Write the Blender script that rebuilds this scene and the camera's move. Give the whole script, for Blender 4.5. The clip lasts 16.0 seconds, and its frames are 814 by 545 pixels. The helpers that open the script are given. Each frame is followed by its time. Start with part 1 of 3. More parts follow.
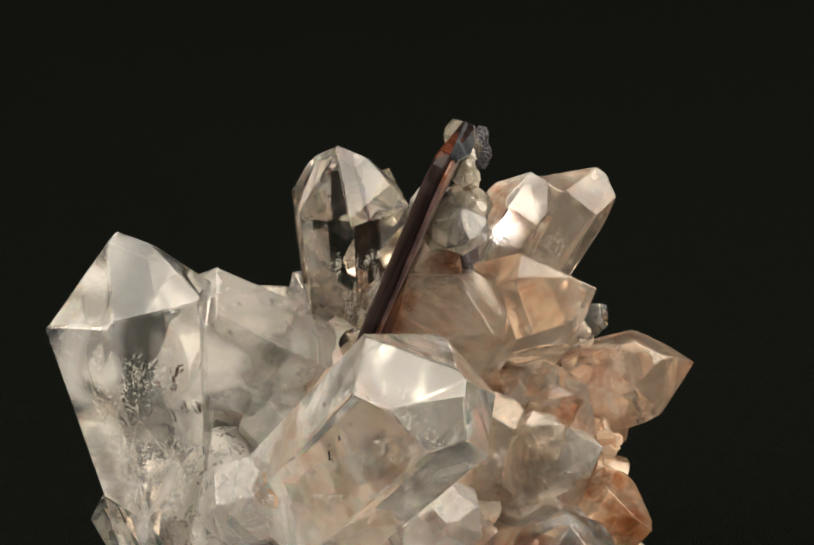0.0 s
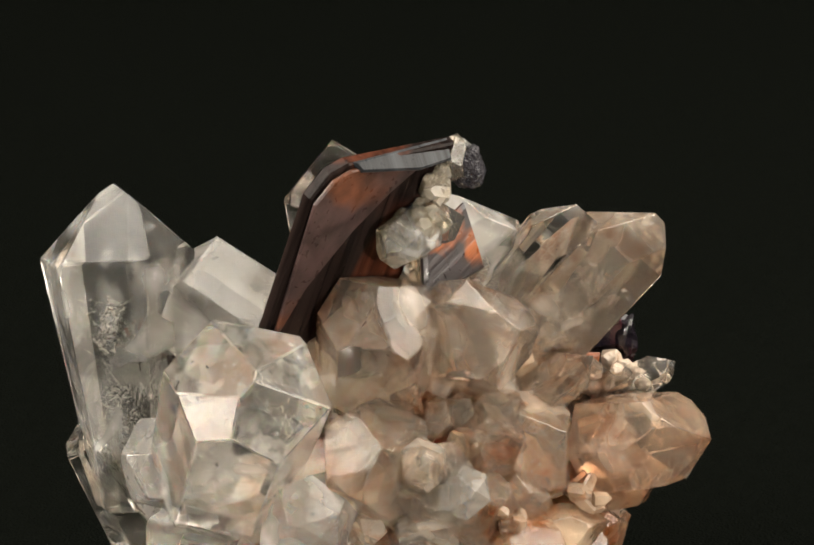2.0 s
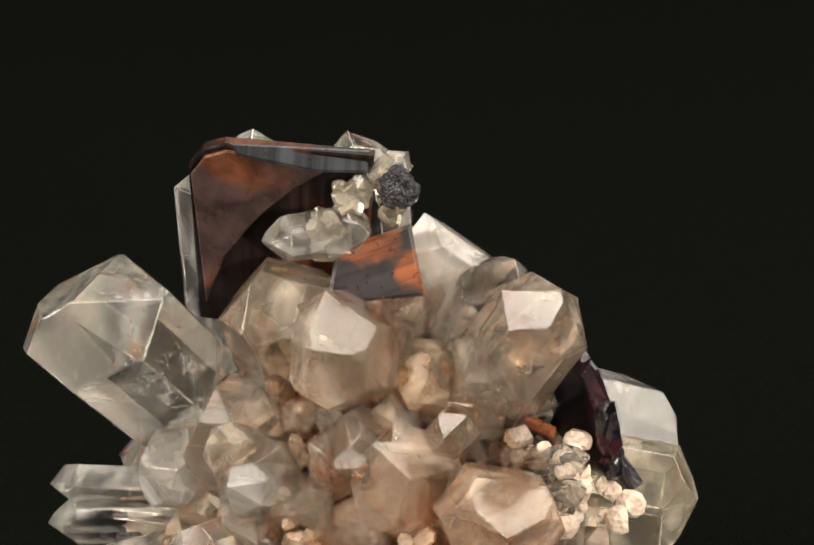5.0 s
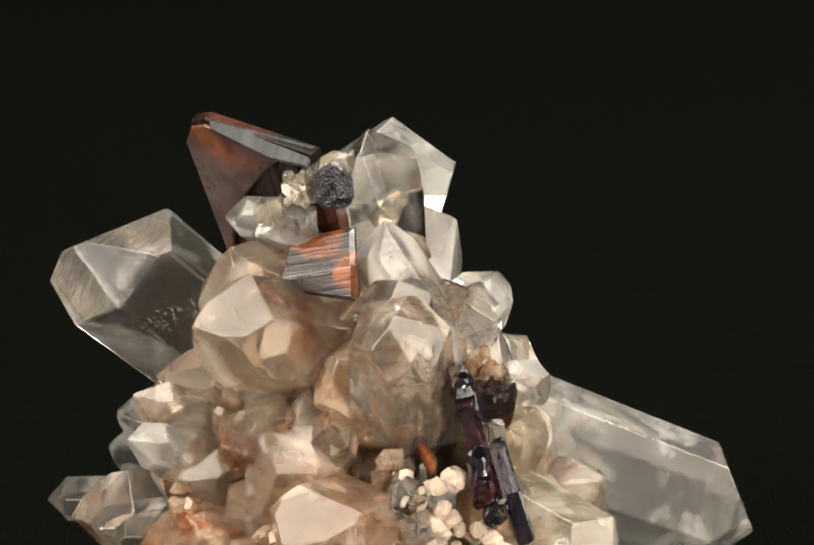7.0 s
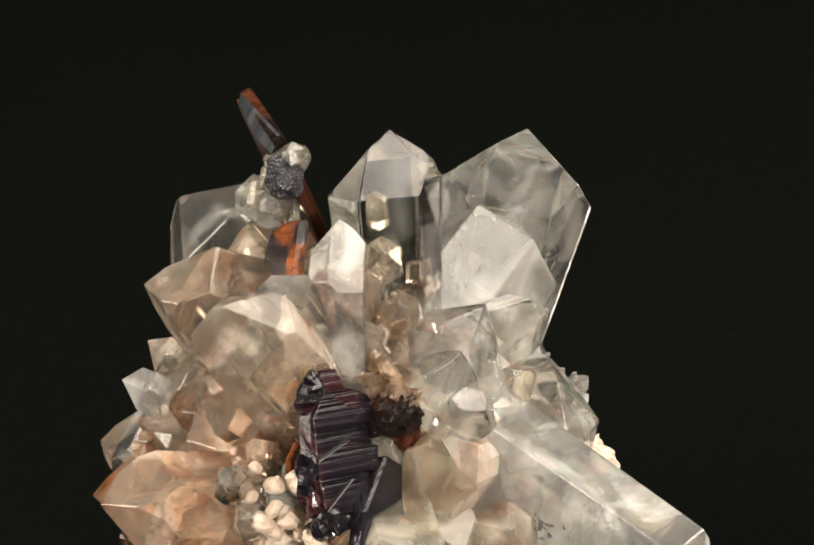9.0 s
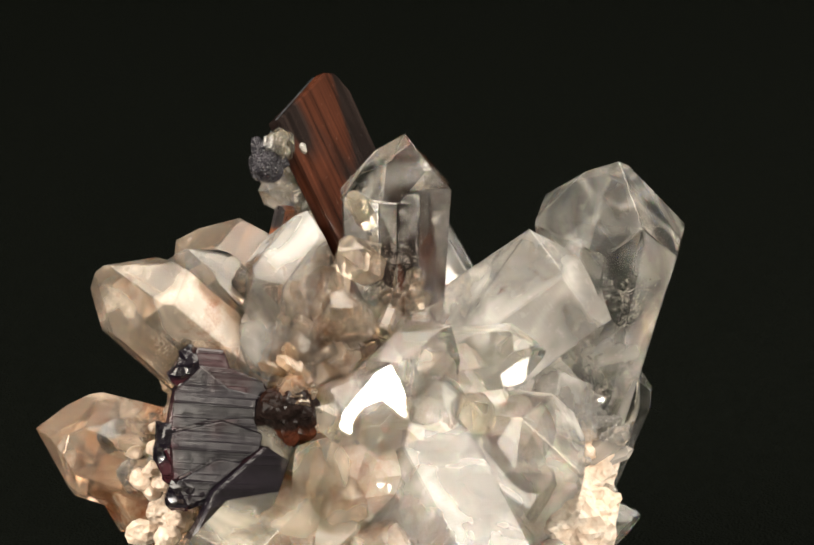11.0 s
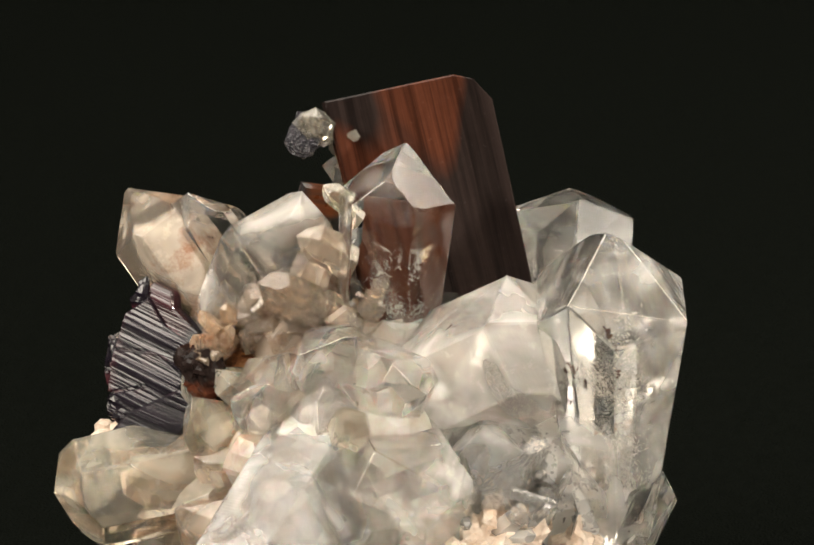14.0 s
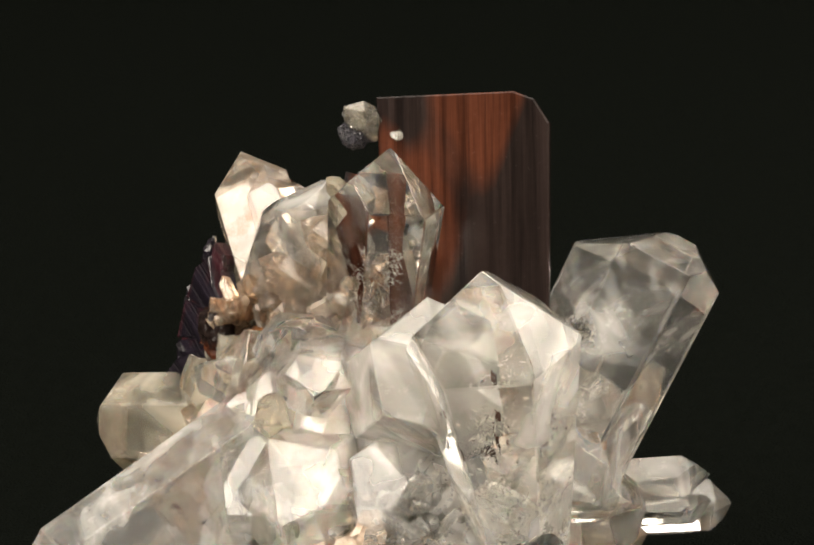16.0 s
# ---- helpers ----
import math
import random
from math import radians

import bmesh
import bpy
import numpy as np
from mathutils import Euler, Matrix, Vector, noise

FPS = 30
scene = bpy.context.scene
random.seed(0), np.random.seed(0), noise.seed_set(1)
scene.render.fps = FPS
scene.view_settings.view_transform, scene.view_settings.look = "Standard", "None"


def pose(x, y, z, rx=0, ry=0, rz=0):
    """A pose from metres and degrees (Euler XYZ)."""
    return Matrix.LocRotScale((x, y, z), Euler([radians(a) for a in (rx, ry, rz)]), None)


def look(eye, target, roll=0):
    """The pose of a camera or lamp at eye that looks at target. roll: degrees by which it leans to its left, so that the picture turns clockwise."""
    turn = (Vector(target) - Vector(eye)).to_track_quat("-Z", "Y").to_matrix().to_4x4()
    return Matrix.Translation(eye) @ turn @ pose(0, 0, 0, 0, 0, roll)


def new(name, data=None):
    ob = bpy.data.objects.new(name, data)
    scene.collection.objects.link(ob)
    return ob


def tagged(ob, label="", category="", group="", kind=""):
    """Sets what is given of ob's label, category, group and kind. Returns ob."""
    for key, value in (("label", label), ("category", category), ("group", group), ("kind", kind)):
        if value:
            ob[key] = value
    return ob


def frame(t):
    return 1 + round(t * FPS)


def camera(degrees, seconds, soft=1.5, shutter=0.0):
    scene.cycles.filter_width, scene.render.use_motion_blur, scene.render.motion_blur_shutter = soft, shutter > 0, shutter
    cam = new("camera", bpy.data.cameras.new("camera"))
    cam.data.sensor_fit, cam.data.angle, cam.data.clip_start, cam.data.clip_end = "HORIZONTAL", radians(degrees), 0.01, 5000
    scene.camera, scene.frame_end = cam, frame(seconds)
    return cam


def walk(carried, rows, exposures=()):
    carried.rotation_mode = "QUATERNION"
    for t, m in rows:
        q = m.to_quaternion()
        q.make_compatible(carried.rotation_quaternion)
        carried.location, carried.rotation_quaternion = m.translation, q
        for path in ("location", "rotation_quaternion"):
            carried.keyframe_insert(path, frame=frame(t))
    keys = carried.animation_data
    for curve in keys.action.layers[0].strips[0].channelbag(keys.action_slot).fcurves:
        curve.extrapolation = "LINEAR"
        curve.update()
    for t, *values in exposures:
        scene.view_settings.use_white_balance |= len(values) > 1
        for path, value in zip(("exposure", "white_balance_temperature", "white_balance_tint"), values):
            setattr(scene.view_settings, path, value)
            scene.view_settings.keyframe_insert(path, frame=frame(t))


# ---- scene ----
# A quartz cluster with brookite plates turns on a table before a black backdrop.
# Lengths of the specimen are written in millimetres; MM turns them into metres.
MM = 0.001
TURN_RATE = -17.005  # degrees a second

cam = camera(19.17, 16.0, soft=1.65)
EYE = pose(0, -0.35, 0.196, 90 - 19.638, 0, -0.834) @ pose(0, 0, 0, 0, 0, -1.289)
walk(cam, [(0, EYE), (16, EYE)])

# ---- world and lamps ----
world = bpy.data.worlds.new("world")
scene.world = world
world.use_nodes = True
world.node_tree.nodes["Background"].inputs[0].default_value = (1.0, 0.885, 0.735, 1)
world.node_tree.nodes["Background"].inputs[1].default_value = 0.2


def lamp(name, eye, target, size, power, colour):
    data = bpy.data.lights.new(name, "AREA")
    data.shape, data.size, data.energy, data.color = "DISK", size, power, colour
    ob = new(name, data)
    ob.matrix_world = look(eye, target)
    return ob


lamp("key_lamp", (0.42, -1.0, 0.24), (0, 0, 0.07), 0.09, 8.5, (1, 0.91, 0.79))
lamp("side_lamp", (-0.8, -0.25, 0.5), (0, 0, 0.07), 0.75, 13.0, (1, 0.91, 0.79))
lamp("far_side_lamp", (0.85, 0.1, 0.5), (0, 0, 0.07), 0.8, 8.0, (1, 0.91, 0.79))
lamp("top_lamp", (0.1, 0.2, 1.0), (0, 0, 0.07), 1.1, 14.0, (1, 0.92, 0.81))
scene.view_settings.exposure = 0.12


# ---- materials ----
def material(name):
    mat = bpy.data.materials.new(name)
    mat.use_nodes = True
    return mat, mat.node_tree, mat.node_tree.nodes["Principled BSDF"]


def node(tree, kind, inputs=(), **props):
    n = tree.nodes.new(kind)
    if "data_type" in props:
        n.data_type = props["data_type"]
    if "operation" in props:
        n.operation = props["operation"]
    if "blend_type" in props:
        n.blend_type = props["blend_type"]
    for key, value in dict(inputs).items():
        if isinstance(value, bpy.types.NodeSocket):
            tree.links.new(value, n.inputs[key])
        else:
            n.inputs[key].default_value = value
    return n


def ramp(tree, factor, *stops):
    n = node(tree, "ShaderNodeValToRGB", {0: factor})
    while len(n.color_ramp.elements) < len(stops):
        n.color_ramp.elements.new(0.5)
    for e, (pos, col) in zip(n.color_ramp.elements, stops):
        e.position = pos
        e.color = (*col, 1) if isinstance(col, tuple) else (col, col, col, 1)
    return n.outputs[0]


def quartz(name, tint, milk, veil_amount, stain=(0.5, 0.17, 0.05), stain_amount=0.0, stain_from=0.46, stain_scale=100.0, rough=0.05, frost=0.2):
    """Quartz: glass with an even milkiness, cloudy veils, and rust-coloured films where stain_amount is above nought."""
    mat, tree, bsdf = material(name)
    coord = node(tree, "ShaderNodeTexCoord").outputs["Object"]
    info = node(tree, "ShaderNodeObjectInfo")
    shift = node(tree, "ShaderNodeVectorMath", {0: info.outputs["Random"], 1: (3.1, 1.7, 2.3)}, operation="MULTIPLY").outputs[0]
    place = node(tree, "ShaderNodeVectorMath", {0: coord, 1: shift}, operation="ADD").outputs[0]
    big = node(tree, "ShaderNodeTexNoise", {"Vector": place, "Scale": 70.0, "Detail": 3.0, "Distortion": 0.7}).outputs[0]
    fine = node(tree, "ShaderNodeTexNoise", {"Vector": place, "Scale": 520.0, "Detail": 5.0, "Roughness": 0.65}).outputs[0]
    cloud = ramp(tree, big, (0.5, milk), (0.7, min(1.0, milk + veil_amount)))
    speck = ramp(tree, fine, (0.56, 0.0), (0.75, veil_amount * 0.3))
    body = node(tree, "ShaderNodeMath", {0: cloud, 1: speck}, operation="ADD").outputs[0]
    clear = node(tree, "ShaderNodeMath", {0: 1.0, 1: body}, operation="SUBTRACT").outputs[0]
    rust = node(tree, "ShaderNodeTexNoise", {"Vector": place, "Scale": stain_scale, "Detail": 6.0, "Roughness": 0.7}).outputs[0]
    rust = ramp(tree, rust, (stain_from, 0.0), (min(stain_from + 0.14, 0.98), stain_amount))
    colour = node(tree, "ShaderNodeMix", {0: rust, 6: (*tint, 1), 7: (*stain, 1)}, data_type="RGBA").outputs[2]
    stretch = node(tree, "ShaderNodeMapping", {"Vector": place, "Scale": (0.25, 0.25, 3.0)}).outputs[0]
    lines = node(tree, "ShaderNodeTexNoise", {"Vector": stretch, "Scale": 420.0, "Detail": 3.0}).outputs[0]
    both = node(tree, "ShaderNodeMath", {0: lines, 1: fine}, operation="ADD").outputs[0]
    bump = node(tree, "ShaderNodeBump", {"Height": both, "Strength": frost, "Distance": 0.0005}).outputs[0]
    if frost:
        tree.links.new(bump, bsdf.inputs["Normal"])
    for key, value in (("Base Color", colour), ("Transmission Weight", clear),
                       ("Roughness", ramp(tree, fine, (0.35, rough * 0.5), (0.75, rough * 2.0)))):
        tree.links.new(value, bsdf.inputs[key])
    bsdf.inputs["IOR"].default_value = 1.545
    bsdf.inputs["Subsurface Weight"].default_value = 0.25
    bsdf.inputs["Subsurface Radius"].default_value = (1.0, 0.85, 0.7)
    bsdf.inputs["Subsurface Scale"].default_value = 0.006
    return mat


QUARTZ = {
    "clear": quartz("clear_quartz", (0.99, 0.98, 0.94), 0.0, 0.14, rough=0.0, frost=0.03),
    "veiled": quartz("veiled_quartz", (0.98, 0.96, 0.91), 0.03, 0.34, rough=0.012, frost=0.05),
    "hazy": quartz("hazy_quartz", (0.95, 0.92, 0.865), 0.05, 0.4, rough=0.012, frost=0.05),
    "speckled": quartz("speckled_quartz", (0.82, 0.81, 0.78), 0.1, 0.4, stain=(0.05, 0.055, 0.045), stain_amount=0.9, stain_from=0.62, stain_scale=420.0, rough=0.03, frost=0.2),
    "milky": quartz("milky_quartz", (0.74, 0.72, 0.68), 0.19, 0.4, rough=0.045, frost=0.1),
    "cream": quartz("cream_quartz", (0.97, 0.88, 0.72), 0.08, 0.3, rough=0.02, frost=0.03),
    "smoky": quartz("pale_smoky_quartz", (0.97, 0.83, 0.69), 0.085, 0.42, stain_amount=0.75, stain_from=0.52, rough=0.006, frost=0.035),
    "pink": quartz("rosy_quartz", (0.97, 0.78, 0.62), 0.12, 0.45, stain_amount=0.8, stain_from=0.51, rough=0.008, frost=0.05),
    "rust": quartz("rust_stained_quartz", (0.93, 0.7, 0.5), 0.14, 0.42, stain_amount=0.95, stain_from=0.48, rough=0.02, frost=0.13),
    "frosted": quartz("frosted_quartz", (0.76, 0.74, 0.7), 0.34, 0.4, stain_amount=0.3, stain_from=0.58, rough=0.3, frost=0.12),
}


def brookite(name, dark, warm, cold, warm_from, gloss=0.22, axis_scale=(1.0, 0.03, 1.0), relief=0.3, shine=0.14, zones=(1.0, 0.3, 1.0)):
    """Brookite: dark lustrous plates with fine striae and red-brown zones."""
    mat, tree, bsdf = material(name)
    coord = node(tree, "ShaderNodeTexCoord").outputs["Object"]
    drawn = node(tree, "ShaderNodeMapping", {"Vector": coord, "Scale": zones}).outputs[0]
    zone = node(tree, "ShaderNodeTexNoise", {"Vector": drawn, "Scale": 70.0, "Detail": 3.0, "Roughness": 0.35, "Distortion": 0.5}).outputs[0]
    base = ramp(tree, zone, (warm_from, dark), (warm_from + 0.07, warm), (warm_from + 0.2, warm), (warm_from + 0.23, cold))
    stretch = node(tree, "ShaderNodeMapping", {"Vector": coord, "Scale": axis_scale}).outputs[0]
    lines = node(tree, "ShaderNodeTexNoise", {"Vector": stretch, "Scale": 520.0, "Detail": 4.0, "Roughness": 0.65}).outputs[0]
    streak = ramp(tree, lines, (0.38, 0.42), (0.62, 1.25))
    fine = node(tree, "ShaderNodeTexNoise", {"Vector": coord, "Scale": 900.0, "Detail": 4.0}).outputs[0]
    dust = ramp(tree, fine, (0.4, 0.95), (0.75, 1.06))
    colour = node(tree, "ShaderNodeMix", {0: 1.0, 6: base, 7: streak}, data_type="RGBA", blend_type="MULTIPLY").outputs[2]
    colour = node(tree, "ShaderNodeMix", {0: 1.0, 6: colour, 7: dust}, data_type="RGBA", blend_type="MULTIPLY").outputs[2]
    tree.links.new(colour, bsdf.inputs["Base Color"])
    bump = node(tree, "ShaderNodeBump", {"Height": lines, "Strength": relief, "Distance": 0.0004}).outputs[0]
    tree.links.new(bump, bsdf.inputs["Normal"])
    tree.links.new(ramp(tree, fine, (0.3, gloss * 0.85), (0.75, gloss * 1.3)), bsdf.inputs["Roughness"])
    bsdf.inputs["IOR"].default_value = 1.6
    bsdf.inputs["Specular IOR Level"].default_value = shine
    return mat


BROOKITE = brookite("brown_brookite", (0.018, 0.012, 0.0105), (0.066, 0.021, 0.011), (0.026, 0.024, 0.025), 0.48, shine=0.06)
BROOKITE_STEEL = brookite("steel_grey_brookite", (0.034, 0.038, 0.043), (0.05, 0.054, 0.06), (0.034, 0.036, 0.042), 0.4, gloss=0.3)
BROOKITE_ORANGE = brookite("orange_brookite", (0.03, 0.022, 0.024), (0.3, 0.085, 0.022), (0.025, 0.025, 0.03), 0.46, gloss=0.3, axis_scale=(0.06, 1.0, 1.0), relief=0.5, shine=0.6, zones=(1.6, 1.6, 1.0))
BROOKITE_BLACK = brookite("black_brookite", (0.012, 0.009, 0.014), (0.04, 0.012, 0.016), (0.02, 0.02, 0.034), 0.5, gloss=0.16, axis_scale=(0.015, 0.7, 1.0), relief=0.7, shine=0.45)

BROOKITE_FRONT = brookite("patchy_brookite", (0.075, 0.045, 0.042), (0.16, 0.058, 0.03), (0.055, 0.06, 0.065), 0.5, gloss=0.3, axis_scale=(0.3, 0.3, 0.3), relief=0.15, shine=0.3, zones=(1.0, 0.8, 1.0))


def rough_stone(name, low, high, scale, rough):
    mat, tree, bsdf = material(name)
    coord = node(tree, "ShaderNodeTexCoord").outputs["Object"]
    big = node(tree, "ShaderNodeTexNoise", {"Vector": coord, "Scale": scale, "Detail": 8.0, "Roughness": 0.7}).outputs[0]
    tree.links.new(ramp(tree, big, (0.35, low), (0.65, high)), bsdf.inputs["Base Color"])
    grain = node(tree, "ShaderNodeTexVoronoi", {"Vector": coord, "Scale": scale * 6}).outputs["Distance"]
    tree.links.new(node(tree, "ShaderNodeBump", {"Height": grain, "Strength": 0.6, "Distance": 0.0008}).outputs[0], bsdf.inputs["Normal"])
    bsdf.inputs["Roughness"].default_value = rough
    return mat


DARK_ORE = rough_stone("dark_ore", (0.01, 0.01, 0.014), (0.045, 0.042, 0.05), 400.0, 0.2)
def base_stone():
    """Massive milky quartz, rusty on the side where the iron seeped in."""
    mat, tree, bsdf = material("quartz_mass")
    coord = node(tree, "ShaderNodeTexCoord").outputs["Object"]
    x = node(tree, "ShaderNodeSeparateXYZ", {0: coord}).outputs[0]
    seep = node(tree, "ShaderNodeMapRange", {0: x, 1: -0.015, 2: 0.03, 3: 0.0, 4: 1.0}).outputs[0]
    big = node(tree, "ShaderNodeTexNoise", {"Vector": coord, "Scale": 95.0, "Detail": 8.0, "Roughness": 0.72}).outputs[0]
    rusty = ramp(tree, big, (0.36, (0.42, 0.14, 0.025)), (0.52, (0.64, 0.36, 0.18)), (0.66, (0.78, 0.68, 0.58)))
    white = ramp(tree, big, (0.36, (0.7, 0.6, 0.5)), (0.6, (0.86, 0.84, 0.8)))
    colour = node(tree, "ShaderNodeMix", {0: seep, 6: white, 7: rusty}, data_type="RGBA").outputs[2]
    grain = node(tree, "ShaderNodeTexVoronoi", {"Vector": coord, "Scale": 420.0}).outputs["Distance"]
    tree.links.new(colour, bsdf.inputs["Base Color"])
    tree.links.new(node(tree, "ShaderNodeBump", {"Height": grain, "Strength": 0.5, "Distance": 0.0008}).outputs[0], bsdf.inputs["Normal"])
    bsdf.inputs["Roughness"].default_value = 0.18
    bsdf.inputs["Transmission Weight"].default_value = 0.35
    bsdf.inputs["Subsurface Weight"].default_value = 0.3
    bsdf.inputs["Subsurface Scale"].default_value = 0.004
    return mat


BASE = base_stone()
DRUSE = rough_stone("sugary_druse", (0.7, 0.52, 0.38), (0.82, 0.75, 0.66), 160.0, 0.4)
OCHRE = rough_stone("ochre_crust", (0.26, 0.09, 0.02), (0.46, 0.23, 0.09), 240.0, 0.6)
CLOTH = rough_stone("black_cloth", (0.0030, 0.0036, 0.0029), (0.0038, 0.0045, 0.0037), 300.0, 0.95)
CLOTH.node_tree.nodes["Principled BSDF"].inputs["Specular IOR Level"].default_value = 0.0


VEIL, _tree, _bsdf = material("crack_film")
_bsdf.inputs["Base Color"].default_value = (0.85, 0.82, 0.76, 1)
_bsdf.inputs["Roughness"].default_value = 0.12
_bsdf.inputs["Transmission Weight"].default_value = 0.45


# ---- setting ----
def slab(name, size, place, mat):
    bm = bmesh.new()
    bmesh.ops.create_cube(bm, size=1)
    bmesh.ops.scale(bm, vec=size, verts=bm.verts)
    me = bpy.data.meshes.new(name)
    bm.to_mesh(me)
    bm.free()
    me.materials.append(mat)
    ob = new(name, me)
    ob.location = place
    return tagged(ob, kind="structure")


tagged(slab("floor", (1.8, 1.5, 0.02), (0, 0.3, -0.01), CLOTH), label="black cloth table under the mineral specimen", category="table cloth")
tagged(slab("backdrop", (1.8, 0.02, 0.9), (0, 1.01, 0.45), CLOTH), label="black cloth backdrop behind the specimen", category="backdrop")

# ---- the specimen ----
cluster = tagged(new("crystal_cluster"), label="white and rust-stained quartz crystal cluster with dark brown brookite plates",
                 category="mineral specimen")
cluster.empty_display_size = 0.02


def part(name, bm, mat, parent=None, m=None, label="", kind=""):
    """One mesh under the specimen, or under one of its parts, at the pose m of the specimen's space."""
    me = bpy.data.meshes.new(name)
    bm.normal_update()
    bm.to_mesh(me)
    bm.free()
    me.materials.append(mat)
    ob = new(name, me)
    ob.parent = parent or cluster
    ob.matrix_basis = m or Matrix()
    return tagged(ob, label=label, kind=kind)


def frame_along(tip, root, roll):
    """A pose at root whose z axis points at tip, turned by roll degrees about it."""
    axis = (tip - root).normalized()
    side = axis.cross(Vector((0, 0, 1)))
    side = side.normalized() if side.length > 1e-4 else Vector((1, 0, 0))
    m = Matrix((side, axis.cross(side), axis)).transposed().to_4x4()
    return Matrix.Translation(root) @ m @ pose(0, 0, 0, 0, 0, roll)


def cut(bm, point, normal):
    """Takes away what lies beyond the plane and closes the solid."""
    got = bmesh.ops.bisect_plane(bm, geom=bm.verts[:] + bm.edges[:] + bm.faces[:], plane_co=point, plane_no=normal, clear_outer=True)
    rim = [e for e in got["geom_cut"] if isinstance(e, bmesh.types.BMEdge)]
    if rim:
        bmesh.ops.contextual_create(bm, geom=rim)


def crystal_solid(r, length, flat, point, wild, taper, rnd, ridge=Vector((0, 0, 0))):
    """A six-sided prism with a six-faced point, its root at nought and its tip on the z axis; ridge: half of a roof-like edge instead of the tip."""
    top = Vector((0, 0, length))
    bm = bmesh.new()
    bmesh.ops.create_cube(bm, size=1)
    bmesh.ops.scale(bm, vec=(r * 8, r * 8, length * 1.4), verts=bm.verts)
    bmesh.ops.translate(bm, vec=(0, 0, length * 0.7), verts=bm.verts)
    lean = math.atan(1 / point)
    for i in range(6):
        a = radians(60 * i)
        side = Vector((math.cos(a), math.sin(a), 0))
        reach = r * 0.9 * (1 + rnd.uniform(-wild, wild)) * (flat if i % 3 == 0 else 1)
        cut(bm, side * reach + Vector((0, 0, max(length - r * point, 0))), (side + Vector((0, 0, taper))).normalized())
        slope = lean + rnd.uniform(-0.06, 0.06)
        n = side * math.cos(slope) + Vector((0, 0, math.sin(slope)))
        push = 0 if i % 2 == 0 else r * rnd.uniform(0.02, 0.3)
        lie = side.dot(ridge)
        apex = top + (ridge if lie > 0 else -ridge) * (1 if abs(lie) > 1e-6 else 0)
        cut(bm, apex + n * push, n)
    return bm


PLACED = []


def crystal(tip, root, r, kind="clear", roll=0, flat=1.0, point=1.28, seed=0, wild=0.12, label="", taper=0.03, veils=2, flakes=0, face=None, ridge=None):
    """A crystal of the specimen. tip, root, r in mm; flat: breadth across one side; point: height of the point over its radius;
    face: a way that one broad side looks; ridge: half of a roof-like edge (mm) in place of the tip."""
    rnd = random.Random(seed * 7919 + 13)
    tip, root, r = Vector(tip) * MM, Vector(root) * MM, r * MM
    length = (tip - root).length
    PLACED.append((tip, root, r))
    m = frame_along(tip, root, roll)
    if face:
        lie = m.to_3x3().inverted() @ Vector(face)
        m = m @ pose(0, 0, 0, 0, 0, math.degrees(math.atan2(lie.y, lie.x)))
    edge = m.to_3x3().inverted() @ (Vector(ridge) * MM) if ridge else Vector((0, 0, 0))
    bm = crystal_solid(r, length, flat, point, wild, taper, rnd, edge)
    bmesh.ops.bevel(bm, geom=[e for e in bm.edges if e.calc_length() > r * 0.15], offset=r * 0.018, segments=1, affect="EDGES", profile=0.6)
    ob = part("quartz_crystal", bm, QUARTZ[kind], None, m, label)
    if veils:
        veil(ob, length, r, veils, rnd)
    if flakes:
        inclusions(ob, (0.35 * r / MM, -0.3 * r / MM, 0.52 * length / MM), 4.0, flakes, seed)
    return ob


def crowded(spot, near):
    """Whether a spot (mm) lies inside or close to a crystal that stands already."""
    spot = Vector(spot) * MM
    for tip, root, r in PLACED:
        way = tip - root
        k = max(0.0, min(1.0, (spot - root).dot(way) / way.length_squared))
        if (root + way * k - spot).length < r + near * MM:
            return True
    return False


